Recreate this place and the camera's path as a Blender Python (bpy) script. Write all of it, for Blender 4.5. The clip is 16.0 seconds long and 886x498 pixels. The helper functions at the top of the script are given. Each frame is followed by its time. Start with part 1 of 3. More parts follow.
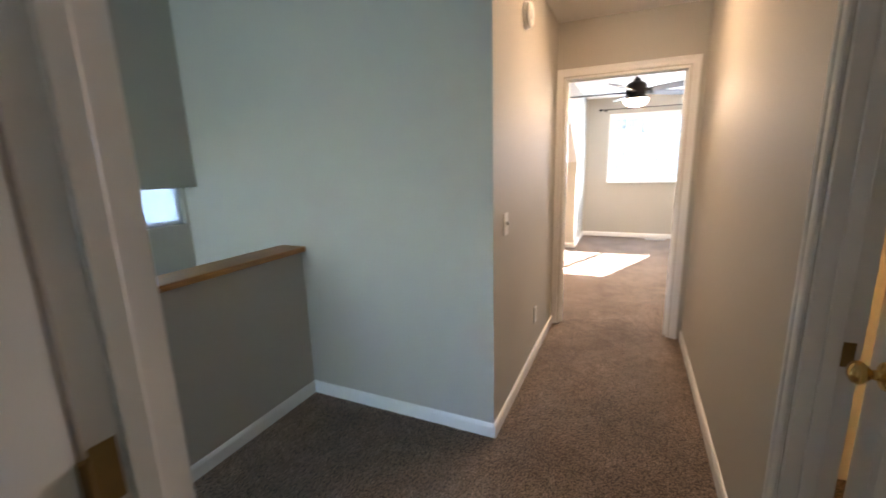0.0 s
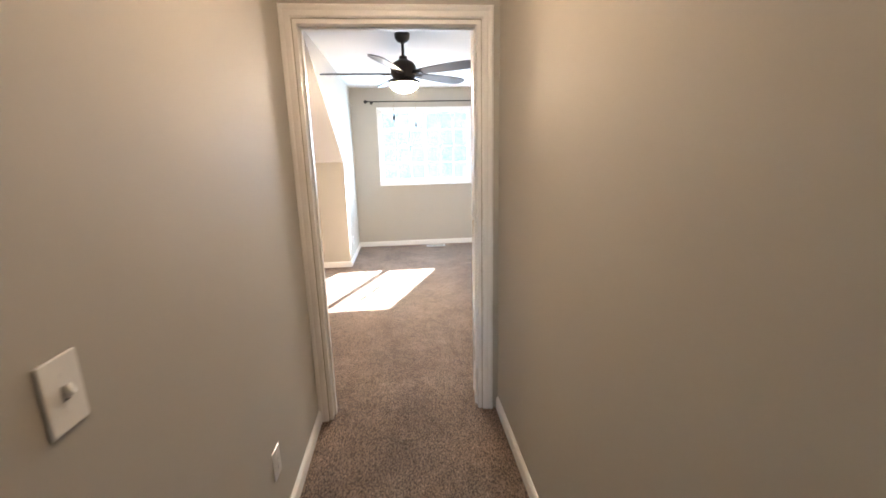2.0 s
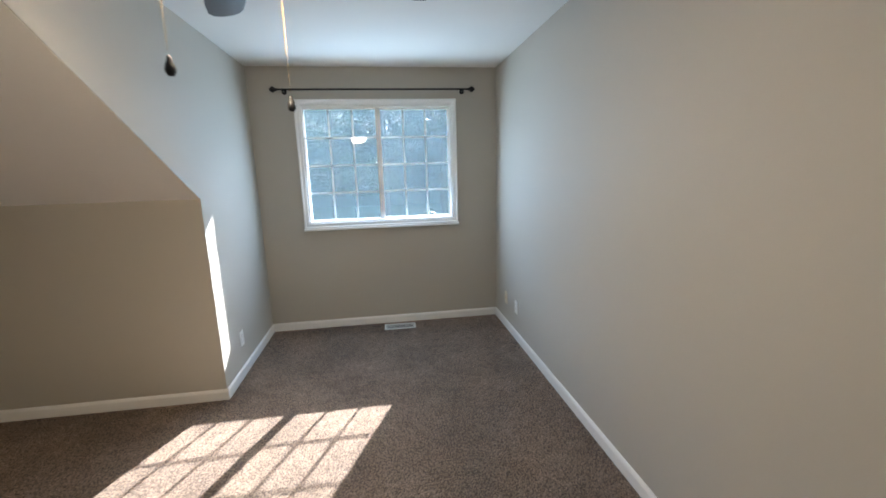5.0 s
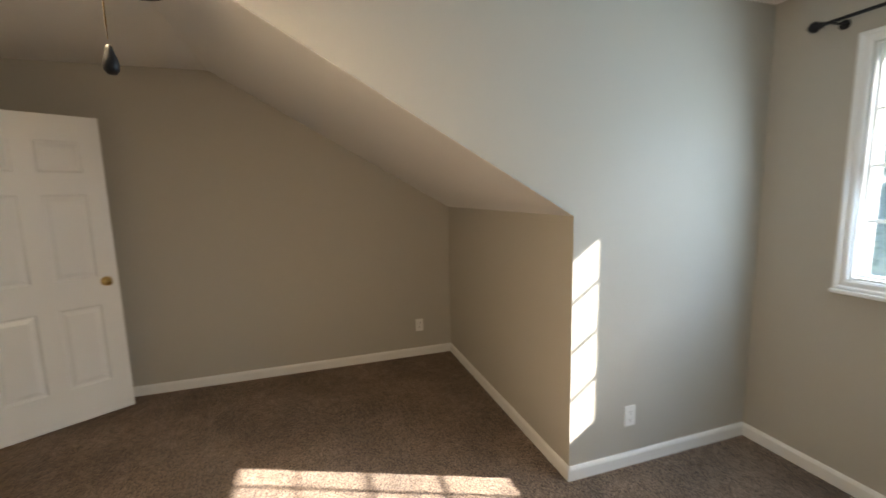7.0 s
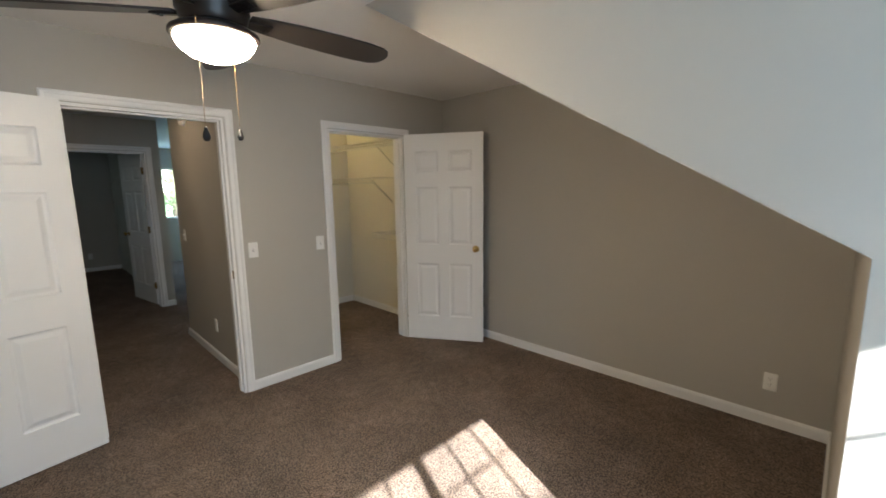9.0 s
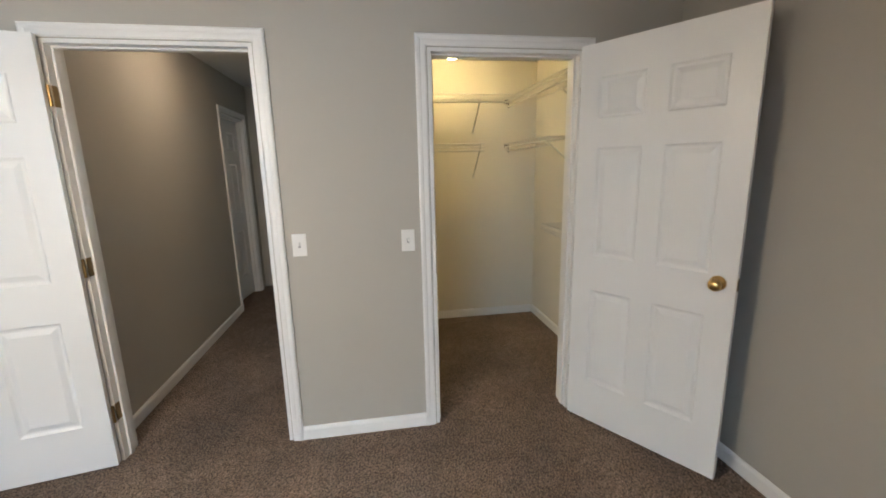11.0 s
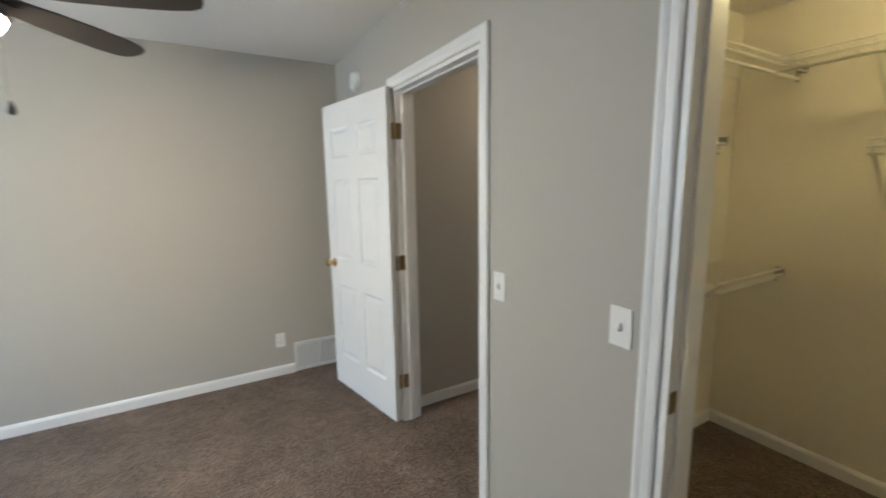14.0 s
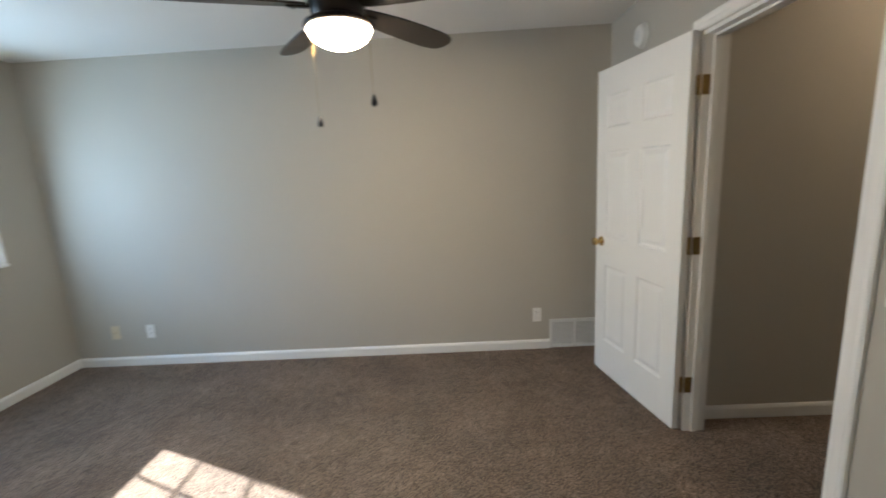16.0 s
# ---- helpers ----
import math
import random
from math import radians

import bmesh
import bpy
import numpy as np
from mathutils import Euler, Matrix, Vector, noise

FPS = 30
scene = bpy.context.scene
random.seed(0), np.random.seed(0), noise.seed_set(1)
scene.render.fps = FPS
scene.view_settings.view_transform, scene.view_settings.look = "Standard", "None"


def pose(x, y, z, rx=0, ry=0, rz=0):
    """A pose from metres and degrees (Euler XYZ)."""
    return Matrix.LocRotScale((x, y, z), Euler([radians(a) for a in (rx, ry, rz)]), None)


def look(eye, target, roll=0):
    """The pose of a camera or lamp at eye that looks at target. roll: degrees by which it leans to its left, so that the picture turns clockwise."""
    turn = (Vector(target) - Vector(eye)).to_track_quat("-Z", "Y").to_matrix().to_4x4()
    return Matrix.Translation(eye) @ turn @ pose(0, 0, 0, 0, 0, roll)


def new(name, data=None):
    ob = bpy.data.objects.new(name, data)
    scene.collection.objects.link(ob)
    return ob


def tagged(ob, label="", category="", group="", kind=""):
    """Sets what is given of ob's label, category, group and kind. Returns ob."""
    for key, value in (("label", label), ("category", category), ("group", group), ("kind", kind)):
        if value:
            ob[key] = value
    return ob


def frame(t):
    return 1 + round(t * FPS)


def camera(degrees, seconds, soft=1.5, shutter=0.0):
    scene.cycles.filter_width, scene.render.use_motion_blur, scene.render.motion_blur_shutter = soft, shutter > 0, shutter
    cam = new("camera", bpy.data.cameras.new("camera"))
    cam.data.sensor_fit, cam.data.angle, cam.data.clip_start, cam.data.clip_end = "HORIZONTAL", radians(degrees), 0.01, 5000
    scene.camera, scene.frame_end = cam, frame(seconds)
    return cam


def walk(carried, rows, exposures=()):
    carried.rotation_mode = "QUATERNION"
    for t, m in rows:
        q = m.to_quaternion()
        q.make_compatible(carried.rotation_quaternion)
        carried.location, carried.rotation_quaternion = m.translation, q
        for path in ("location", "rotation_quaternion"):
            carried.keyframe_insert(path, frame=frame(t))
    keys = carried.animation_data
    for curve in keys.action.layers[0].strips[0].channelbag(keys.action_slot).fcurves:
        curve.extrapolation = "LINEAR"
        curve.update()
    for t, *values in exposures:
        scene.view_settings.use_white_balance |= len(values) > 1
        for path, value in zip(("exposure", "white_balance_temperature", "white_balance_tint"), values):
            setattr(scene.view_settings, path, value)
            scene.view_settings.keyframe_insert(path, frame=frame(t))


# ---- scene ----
cam = camera(94.6, 16.0, 1.7, 0.25)
PATH = [
    (0, (-0.079, 0.073, 1.419), (-0.9, 1.849, 1.006), -1.7),
    (0.5, (-0.215, 0.296, 1.456), (-0.453, 2.233, 1.023), -3.0),
    (1, (-0.193, 0.547, 1.463), (-0.129, 2.493, 1.007), -3.0),
    (1.5, (-0.132, 1.006, 1.437), (0.011, 2.952, 0.996), -2.1),
    (2, (-0.143, 1.51, 1.43), (0.038, 3.451, 0.982), -1.4),
    (2.5, (-0.152, 2.062, 1.445), (0.08, 4.005, 1.035), -0.4),
    (3, (-0.154, 2.587, 1.449), (0.147, 4.529, 1.079), 0.5),
    (3.2, (-0.177, 2.79, 1.477), (0.201, 4.716, 1.093), 0.7),
    (4.2, (-0.08, 3.48, 1.50), (0.20, 5.43, 1.12), -0.6),
    (4.8, (0.16, 3.98, 1.51), (0.44, 5.92, 1.13), -1.6),
    (5.3, (0.371, 4.37, 1.509), (0.561, 6.324, 1.13), -2.4),
    (5.5, (0.423, 4.522, 1.515), (0.337, 6.487, 1.153), -1.8),
    (6, (0.571, 4.89, 1.509), (-0.248, 6.685, 1.18), -1.0),
    (6.5, (0.747, 5.343, 1.503), (-0.748, 6.638, 1.202), -1.2),
    (7, (0.785, 5.724, 1.497), (-1.105, 6.32, 1.225), -1.4),
    (7.5, (0.82, 6.123, 1.492), (-1.16, 5.982, 1.246), -1.4),
    (8, (0.796, 6.435, 1.479), (-1.069, 5.756, 1.236), -1.3),
    (8.5, (0.621, 6.69, 1.56), (-1.025, 5.587, 1.293), -1.1),
    (9, (0.407, 6.863, 1.54), (-0.991, 5.465, 1.242), -0.8),
    (9.5, (0.216, 6.797, 1.51), (-0.956, 5.211, 1.181), -0.7),
    (9.7, (0.1, 6.72, 1.501), (-0.987, 5.075, 1.166), -0.7),
    (11.8, (-1.539, 5.358, 1.464), (-1.591, 3.405, 1.038), -1.6),
    (12, (-1.539, 5.284, 1.49), (-1.651, 3.336, 1.05), -1.1),
    (12.5, (-1.746, 4.949, 1.458), (-1.567, 2.995, 1.069), -1.4),
    (13, (-1.838, 4.696, 1.488), (-1.155, 2.849, 1.139), -0.6),
    (13.5, (-1.936, 4.572, 1.495), (-0.682, 3.044, 1.187), -1.1),
    (14, (-1.991, 4.687, 1.496), (-0.282, 3.697, 1.186), -0.9),
    (14.5, (-2.071, 4.921, 1.503), (-0.128, 4.599, 1.154), -1.3),
    (15, (-2.136, 5.098, 1.481), (-0.19, 5.357, 1.095), -1.3),
    (15.5, (-2.087, 5.122, 1.472), (-0.175, 5.551, 1.072), -2.5),
    (16, (-1.815, 4.891, 1.471), (0.15, 4.953, 1.1), -3.2),
]
EXPOSURES = [(0.0, 6.3, 6800, 21), (1.5, 6.3, 6900, 19), (2.5, 5.8, 5650, 14), (3.2, 5.2, 5800, 11), (5.3, 4.5, 6050, 11), (6.0, 4.5, 6200, 11), (6.5, 4.55, 7100, 12), (7.5, 4.5, 6700, 11), (8.5, 4.5, 6900, 12), (9.0, 4.65, 6050, 10), (9.7, 4.7, 5950, 10),
             (11.8, 5.4, 5750, 10), (13.0, 5.3, 5700, 10), (14.0, 5.1, 5500, 5), (14.6, 5.1, 5750, 9), (15.2, 4.8, 6000, 9), (16.0, 4.65, 6000, 8)]
walk(cam, [(t, look(eye, target, roll)) for t, eye, target, roll in PATH], EXPOSURES)

# ---------- world, sun and the strength of the lamps ----------
TO_SUN = Vector((0.592, 1.435, 1.0))
world = bpy.data.worlds.new("sky")
scene.world = world
world.use_nodes = True
sky = world.node_tree.nodes.new("ShaderNodeTexSky")
sky.sky_type, sky.sun_disc = "NISHITA", False
sky.dust_density, sky.ozone_density = 1.5, 2.0
sky.sun_elevation, sky.sun_rotation = math.atan2(1.0, 1.552), math.atan2(0.592, 1.435)
world.node_tree.links.new(sky.outputs[0], world.node_tree.nodes["Background"].inputs["Color"])
world.node_tree.nodes["Background"].inputs["Strength"].default_value = 0.15
sun = new("sun", bpy.data.lights.new("sun", "SUN"))
sun.data.energy, sun.data.angle, sun.data.color = 5.0, radians(0.6), (1.0, 0.93, 0.84)
sun.matrix_basis = look(TO_SUN * 10, (0, 0, 0))


def window_light(name, m, width, height, watts, color):
    """Skylight coming in through a window's opening."""
    ob = new(name, bpy.data.lights.new(name, "AREA"))
    ob.data.shape, ob.data.size, ob.data.size_y, ob.data.energy, ob.data.color = "RECTANGLE", width, height, watts, color
    ob.matrix_basis = m
    return ob


window_light("skylight_bedroom", look((0.24, 8.092, 1.58), (0.20, 5.0, 0.95)), 1.34, 1.02, 1.2, (0.555, 0.78, 1.0))
window_light("skylight_stairs", look((-2.0, -3.63, 1.5), (-1.3, 1.9, 0.6)), 1.40, 1.02, 0.85, (0.46, 0.74, 1.0))
window_light("skylight_far_room", look((2.32, -3.0, 1.5), (-0.7, 0.2, 1.1)), 0.62, 1.0, 0.09, (0.72, 0.95, 0.88))
FAN_GLOW, CLOSET_GLOW, HALL_GLOW, BATH_GLOW = 6.4, 2.2, 1.1, 1.0
FAN_TURN = 36

# ---------- materials ----------
def mat(name, color, rough=0.6, metal=0.0, scale=6.0, vary=0.06, grain=180.0, bump=0.05, depth=0.002, spec=0.5):
    """Paint, metal or plastic: the colour drifts at a large and a fine scale, with fine relief."""
    m = bpy.data.materials.new(name)
    m.use_nodes = True
    nt = m.node_tree
    b = nt.nodes["Principled BSDF"]
    tc = nt.nodes.new("ShaderNodeTexCoord")
    n1, n2 = nt.nodes.new("ShaderNodeTexNoise"), nt.nodes.new("ShaderNodeTexNoise")
    n1.inputs["Scale"].default_value, n1.inputs["Detail"].default_value = scale, 4
    n2.inputs["Scale"].default_value, n2.inputs["Detail"].default_value = grain, 3
    mix = nt.nodes.new("ShaderNodeMix")
    mix.data_type = "RGBA"
    mix.inputs[6].default_value = (*[c * (1 - vary) for c in color], 1)
    mix.inputs[7].default_value = (*[min(1, c * (1 + vary)) for c in color], 1)
    bp = nt.nodes.new("ShaderNodeBump")
    bp.inputs["Strength"].default_value, bp.inputs["Distance"].default_value = bump, depth
    mr = nt.nodes.new("ShaderNodeMapRange")
    mr.inputs["To Min"].default_value, mr.inputs["To Max"].default_value = max(0.02, rough - 0.08), min(1, rough + 0.08)
    for n in (n1, n2):
        nt.links.new(tc.outputs["Object"], n.inputs["Vector"])
    nt.links.new(n1.outputs["Fac"], mix.inputs[0])
    nt.links.new(n1.outputs["Fac"], mr.inputs["Value"])
    nt.links.new(mr.outputs["Result"], b.inputs["Roughness"])
    nt.links.new(mix.outputs[2], b.inputs["Base Color"])
    nt.links.new(n2.outputs["Fac"], bp.inputs["Height"])
    nt.links.new(bp.outputs["Normal"], b.inputs["Normal"])
    b.inputs["Metallic"].default_value = metal
    b.inputs["Specular IOR Level"].default_value = spec
    return m


def carpet_mat():
    m = bpy.data.materials.new("brown_carpet")
    m.use_nodes = True
    nt = m.node_tree
    b = nt.nodes["Principled BSDF"]
    tc = nt.nodes.new("ShaderNodeTexCoord")
    tuft, fleck, patch, lay = [nt.nodes.new("ShaderNodeTexNoise") for _ in range(4)]
    for n, s, d in ((tuft, 115, 3), (fleck, 230, 2), (patch, 2.4, 5), (lay, 14, 4)):
        n.inputs["Scale"].default_value, n.inputs["Detail"].default_value = s, d
        nt.links.new(tc.outputs["Object"], n.inputs["Vector"])
    warp = nt.nodes.new("ShaderNodeVectorMath")
    warp.operation = "MULTIPLY_ADD"
    nt.links.new(fleck.outputs["Color"], warp.inputs[0])
    warp.inputs[1].default_value = (0.012, 0.012, 0.012)
    nt.links.new(tc.outputs["Object"], warp.inputs[2])
    curl = nt.nodes.new("ShaderNodeTexVoronoi")
    curl.inputs["Scale"].default_value = 155
    nt.links.new(warp.outputs[0], curl.inputs["Vector"])
    pile = nt.nodes.new("ShaderNodeMath")
    pile.operation = "SUBTRACT"
    nt.links.new(tuft.outputs["Fac"], pile.inputs[0])
    half = nt.nodes.new("ShaderNodeMath")
    half.operation = "MULTIPLY"
    half.inputs[1].default_value = 0.55
    nt.links.new(curl.outputs["Distance"], half.inputs[0])
    nt.links.new(half.outputs[0], pile.inputs[1])
    # Dark end of the ramp paints shade into the gaps between tufts.
    ramp = nt.nodes.new("ShaderNodeValToRGB")
    e = ramp.color_ramp.elements
    e[0].position, e[0].color = 0.08, (0.098, 0.063, 0.044, 1)
    e[1].position, e[1].color = 0.43, (0.60, 0.43, 0.312, 1)
    nt.links.new(pile.outputs[0], ramp.inputs["Fac"])
    shade = nt.nodes.new("ShaderNodeMapRange")
    shade.inputs["From Min"].default_value, shade.inputs["From Max"].default_value = 0.35, 0.65
    shade.inputs["To Min"].default_value, shade.inputs["To Max"].default_value = 0.82, 1.18
    nt.links.new(patch.outputs["Fac"], shade.inputs["Value"])
    shade2 = nt.nodes.new("ShaderNodeMapRange")
    shade2.inputs["From Min"].default_value, shade2.inputs["From Max"].default_value = 0.3, 0.7
    shade2.inputs["To Min"].default_value, shade2.inputs["To Max"].default_value = 0.84, 1.16
    nt.links.new(lay.outputs["Fac"], shade2.inputs["Value"])
    mul = nt.nodes.new("ShaderNodeMath")
    mul.operation = "MULTIPLY"
    nt.links.new(shade.outputs["Result"], mul.inputs[0])
    nt.links.new(shade2.outputs["Result"], mul.inputs[1])
    sc = nt.nodes.new("ShaderNodeVectorMath")
    sc.operation = "SCALE"
    nt.links.new(ramp.outputs["Color"], sc.inputs[0])
    nt.links.new(mul.outputs[0], sc.inputs["Scale"])
    nt.links.new(sc.outputs[0], b.inputs["Base Color"])
    add = nt.nodes.new("ShaderNodeMath")
    add.operation = "ADD"
    nt.links.new(pile.outputs[0], add.inputs[0])
    nt.links.new(fleck.outputs["Fac"], add.inputs[1])
    bp = nt.nodes.new("ShaderNodeBump")
    bp.inputs["Strength"].default_value, bp.inputs["Distance"].default_value = 1.0, 0.024
    nt.links.new(add.outputs[0], bp.inputs["Height"])
    nt.links.new(bp.outputs["Normal"], b.inputs["Normal"])
    b.inputs["Roughness"].default_value = 0.95
    b.inputs["Specular IOR Level"].default_value = 0.1
    b.inputs["Sheen Weight"].default_value = 0.15
    return m


def wood_mat():
    m = mat("honey_oak", (0.42, 0.19, 0.06), 0.4, scale=4, vary=0.2, grain=60, bump=0.05)
    nt = m.node_tree
    w = nt.nodes.new("ShaderNodeTexWave")
    w.inputs["Scale"].default_value, w.inputs["Distortion"].default_value, w.inputs["Detail"].default_value = 9, 6, 3
    tc = [n for n in nt.nodes if n.type == "TEX_COORD"][0]
    mp = nt.nodes.new("ShaderNodeMapping")
    mp.inputs["Scale"].default_value = (6, 0.6, 6)
    nt.links.new(tc.outputs["Object"], mp.inputs["Vector"])
    nt.links.new(mp.outputs["Vector"], w.inputs["Vector"])
    mix = [n for n in nt.nodes if n.type == "MIX"][0]
    nt.links.new(w.outputs["Fac"], mix.inputs[0])
    return m


def glow_mat(name, color, strength):
    m = bpy.data.materials.new(name)
    m.use_nodes = True
    b = m.node_tree.nodes["Principled BSDF"]
    b.inputs["Base Color"].default_value = (0.85, 0.82, 0.75, 1)
    b.inputs["Roughness"].default_value = 0.3
    b.inputs["Emission Color"].default_value = (*color, 1)
    b.inputs["Emission Strength"].default_value = strength
    return m


def glass_mat():
    m = bpy.data.materials.new("window_glass")
    m.use_nodes = True
    nt = m.node_tree
    nt.nodes.remove(nt.nodes["Principled BSDF"])
    out = [n for n in nt.nodes if n.type == "OUTPUT_MATERIAL"][0]
    tr, gl, mx = (nt.nodes.new(k) for k in ("ShaderNodeBsdfTransparent", "ShaderNodeBsdfGlossy", "ShaderNodeMixShader"))
    tr.inputs["Color"].default_value = (0.96, 0.98, 0.98, 1)
    gl.inputs["Roughness"].default_value = 0.01
    mx.inputs[0].default_value = 0.045
    nt.links.new(tr.outputs[0], mx.inputs[1])
    nt.links.new(gl.outputs[0], mx.inputs[2])
    nt.links.new(mx.outputs[0], out.inputs["Surface"])
    return m


def screen_mat():
    """Fine insect screen: mostly open, the threads scatter daylight. The blue tint stands in for glare haze."""
    m = bpy.data.materials.new("insect_screen_glare")
    m.use_nodes = True
    nt = m.node_tree
    nt.nodes.remove(nt.nodes["Principled BSDF"])
    out = [n for n in nt.nodes if n.type == "OUTPUT_MATERIAL"][0]
    tr, tl, mx, tc, nz, mr = (nt.nodes.new(k) for k in ("ShaderNodeBsdfTransparent", "ShaderNodeBsdfTranslucent", "ShaderNodeMixShader", "ShaderNodeTexCoord", "ShaderNodeTexNoise", "ShaderNodeMapRange"))
    tr.inputs["Color"].default_value = (0.56, 0.58, 0.60, 1)
    # Blue colour paints the glare haze that hangs in the window.
    tl.inputs["Color"].default_value = (0.42, 0.62, 0.82, 1)
    nz.inputs["Scale"].default_value, nz.inputs["Detail"].default_value = 9, 6
    mr.inputs["To Min"].default_value, mr.inputs["To Max"].default_value = 0.013, 0.018
    nt.links.new(tc.outputs["Object"], nz.inputs["Vector"])
    nt.links.new(nz.outputs["Fac"], mr.inputs["Value"])
    nt.links.new(mr.outputs["Result"], mx.inputs[0])
    nt.links.new(tr.outputs[0], mx.inputs[1])
    nt.links.new(tl.outputs[0], mx.inputs[2])
    nt.links.new(mx.outputs[0], out.inputs["Surface"])
    return m


def through_mat(name, color, rough, share):
    """White cloth or thin plastic that lets a share of the daylight through."""
    m = mat(name, color, rough, scale=8, vary=0.02, grain=300, bump=0.03)
    nt = m.node_tree
    out = [n for n in nt.nodes if n.type == "OUTPUT_MATERIAL"][0]
    tl, mx = nt.nodes.new("ShaderNodeBsdfTranslucent"), nt.nodes.new("ShaderNodeMixShader")
    tl.inputs["Color"].default_value = (0.55, 0.58, 0.62, 1)
    mx.inputs[0].default_value = share
    nt.links.new(nt.nodes["Principled BSDF"].outputs[0], mx.inputs[1])
    nt.links.new(tl.outputs[0], mx.inputs[2])
    nt.links.new(mx.outputs[0], out.inputs["Surface"])
    return m


def leaf_mat(name, color):
    m = mat(name, color, 0.6, scale=0.6, vary=0.45, grain=5, bump=0.1)
    m.node_tree.nodes["Principled BSDF"].inputs["Transmission Weight"].default_value = 0.0
    return m


PAINT = mat("greige_wall_paint", (0.453, 0.427, 0.375), 0.64, scale=1.3, vary=0.025, grain=130, bump=0.12, depth=0.0015, spec=0.3)
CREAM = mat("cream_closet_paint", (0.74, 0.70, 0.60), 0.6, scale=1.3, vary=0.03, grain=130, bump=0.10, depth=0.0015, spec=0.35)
WHITE = mat("white_ceiling_paint", (0.78, 0.765, 0.74), 0.85, scale=2, vary=0.02, grain=160, bump=0.15, depth=0.002, spec=0.2)
TRIM = mat("white_trim_paint", (0.80, 0.79, 0.77), 0.35, scale=3, vary=0.02, grain=60, bump=0.03)
VINYL = mat("white_vinyl", (0.80, 0.80, 0.79), 0.35, scale=3, vary=0.02, grain=80, bump=0.01)
PLASTIC = mat("white_plastic", (0.80, 0.79, 0.76), 0.3, scale=20, vary=0.02, bump=0.01)
ALMOND = mat("almond_plastic", (0.66, 0.58, 0.42), 0.35, scale=20, vary=0.03, bump=0.01)
DARK = mat("dark_slot", (0.02, 0.02, 0.02), 0.6)
BRASS = mat("polished_brass", (0.72, 0.50, 0.20), 0.18, 1.0, scale=15, vary=0.12, bump=0.02)
OLDBRASS = mat("aged_brass", (0.30, 0.205, 0.085), 0.35, 1.0, scale=25, vary=0.25, bump=0.04)
BRONZE = mat("dark_bronze", (0.035, 0.028, 0.024), 0.35, 0.6, scale=10, vary=0.2, bump=0.02)
BLADE = mat("dark_walnut_blade", (0.030, 0.024, 0.021), 0.45, scale=8, vary=0.25, grain=60, bump=0.04)
BLACK = mat("black_iron", (0.015, 0.015, 0.016), 0.45, 0.5, scale=10, vary=0.2)
WIRE = mat("white_coated_wire", (0.66, 0.64, 0.58), 0.35, scale=20, vary=0.03, bump=0.01)
VENT = mat("white_enamel_grille", (0.70, 0.70, 0.69), 0.4, scale=12, vary=0.05, bump=0.02)
STEEL = mat("dull_grey_steel", (0.24, 0.235, 0.22), 0.4, 0.7, scale=20, vary=0.2, bump=0.03)
DUCT = mat("grey_duct", (0.11, 0.11, 0.115), 0.6, scale=8, vary=0.2)
CARPET, OAK, GLASS, SCREEN, DIFFUSER = carpet_mat(), wood_mat(), glass_mat(), screen_mat(), through_mat("white_diffuser_cloth", (0.75, 0.76, 0.78), 0.9, 0.4)
BAR = through_mat("thin_white_vinyl", (0.80, 0.80, 0.79), 0.4, 0.2)
LAWN = mat("mown_lawn", (0.035, 0.065, 0.018), 0.9, scale=0.4, vary=0.4, grain=30, bump=0.4, depth=0.03)
ASPHALT = mat("pale_asphalt", (0.05, 0.05, 0.052), 0.9, scale=0.8, vary=0.15, grain=60, bump=0.2)
BARK = mat("grey_bark", (0.10, 0.075, 0.055), 0.9, scale=3, vary=0.3, grain=25, bump=0.6, depth=0.02)
LEAF_A, LEAF_B = leaf_mat("green_leaves", (0.040, 0.075, 0.022)), leaf_mat("dark_leaves", (0.028, 0.05, 0.026))
BOWL = glow_mat("lit_frosted_bowl", (1.0, 0.79, 0.53), FAN_GLOW)
GLOBE = glow_mat("lit_closet_globe", (1.0, 0.72, 0.30), CLOSET_GLOW)
DOME = glow_mat("lit_hall_dome", (1.0, 0.73, 0.46), HALL_GLOW)
BULB = glow_mat("lit_bath_globe", (1.0, 0.48, 0.17), BATH_GLOW)


# ---------- mesh helpers ----------
def box(bm, x0, y0, z0, x1, y1, z1, bevel=0.0):
    m = Matrix.Translation(((x0 + x1) / 2, (y0 + y1) / 2, (z0 + z1) / 2)) @ Matrix.Diagonal((abs(x1 - x0), abs(y1 - y0), abs(z1 - z0), 1))
    vs = bmesh.ops.create_cube(bm, size=1.0, matrix=m)["verts"]
    if bevel:
        es = list({e for v in vs for e in v.link_edges})
        bmesh.ops.bevel(bm, geom=es, offset=bevel, segments=2, affect="EDGES", profile=0.5)
    return bm


def boxes(*rows, bevel=0.0):
    bm = bmesh.new()
    for r in rows:
        box(bm, *r, bevel=bevel)
    return bm


def tube(bm, p0, p1, r0, r1=None, n=8):
    p0, p1 = Vector(p0), Vector(p1)
    d = p1 - p0
    m = Matrix.Translation((p0 + p1) / 2) @ d.to_track_quat("Z", "Y").to_matrix().to_4x4()
    bmesh.ops.create_cone(bm, cap_ends=True, segments=n, radius1=r0, radius2=r0 if r1 is None else r1, depth=d.length, matrix=m)
    return bm


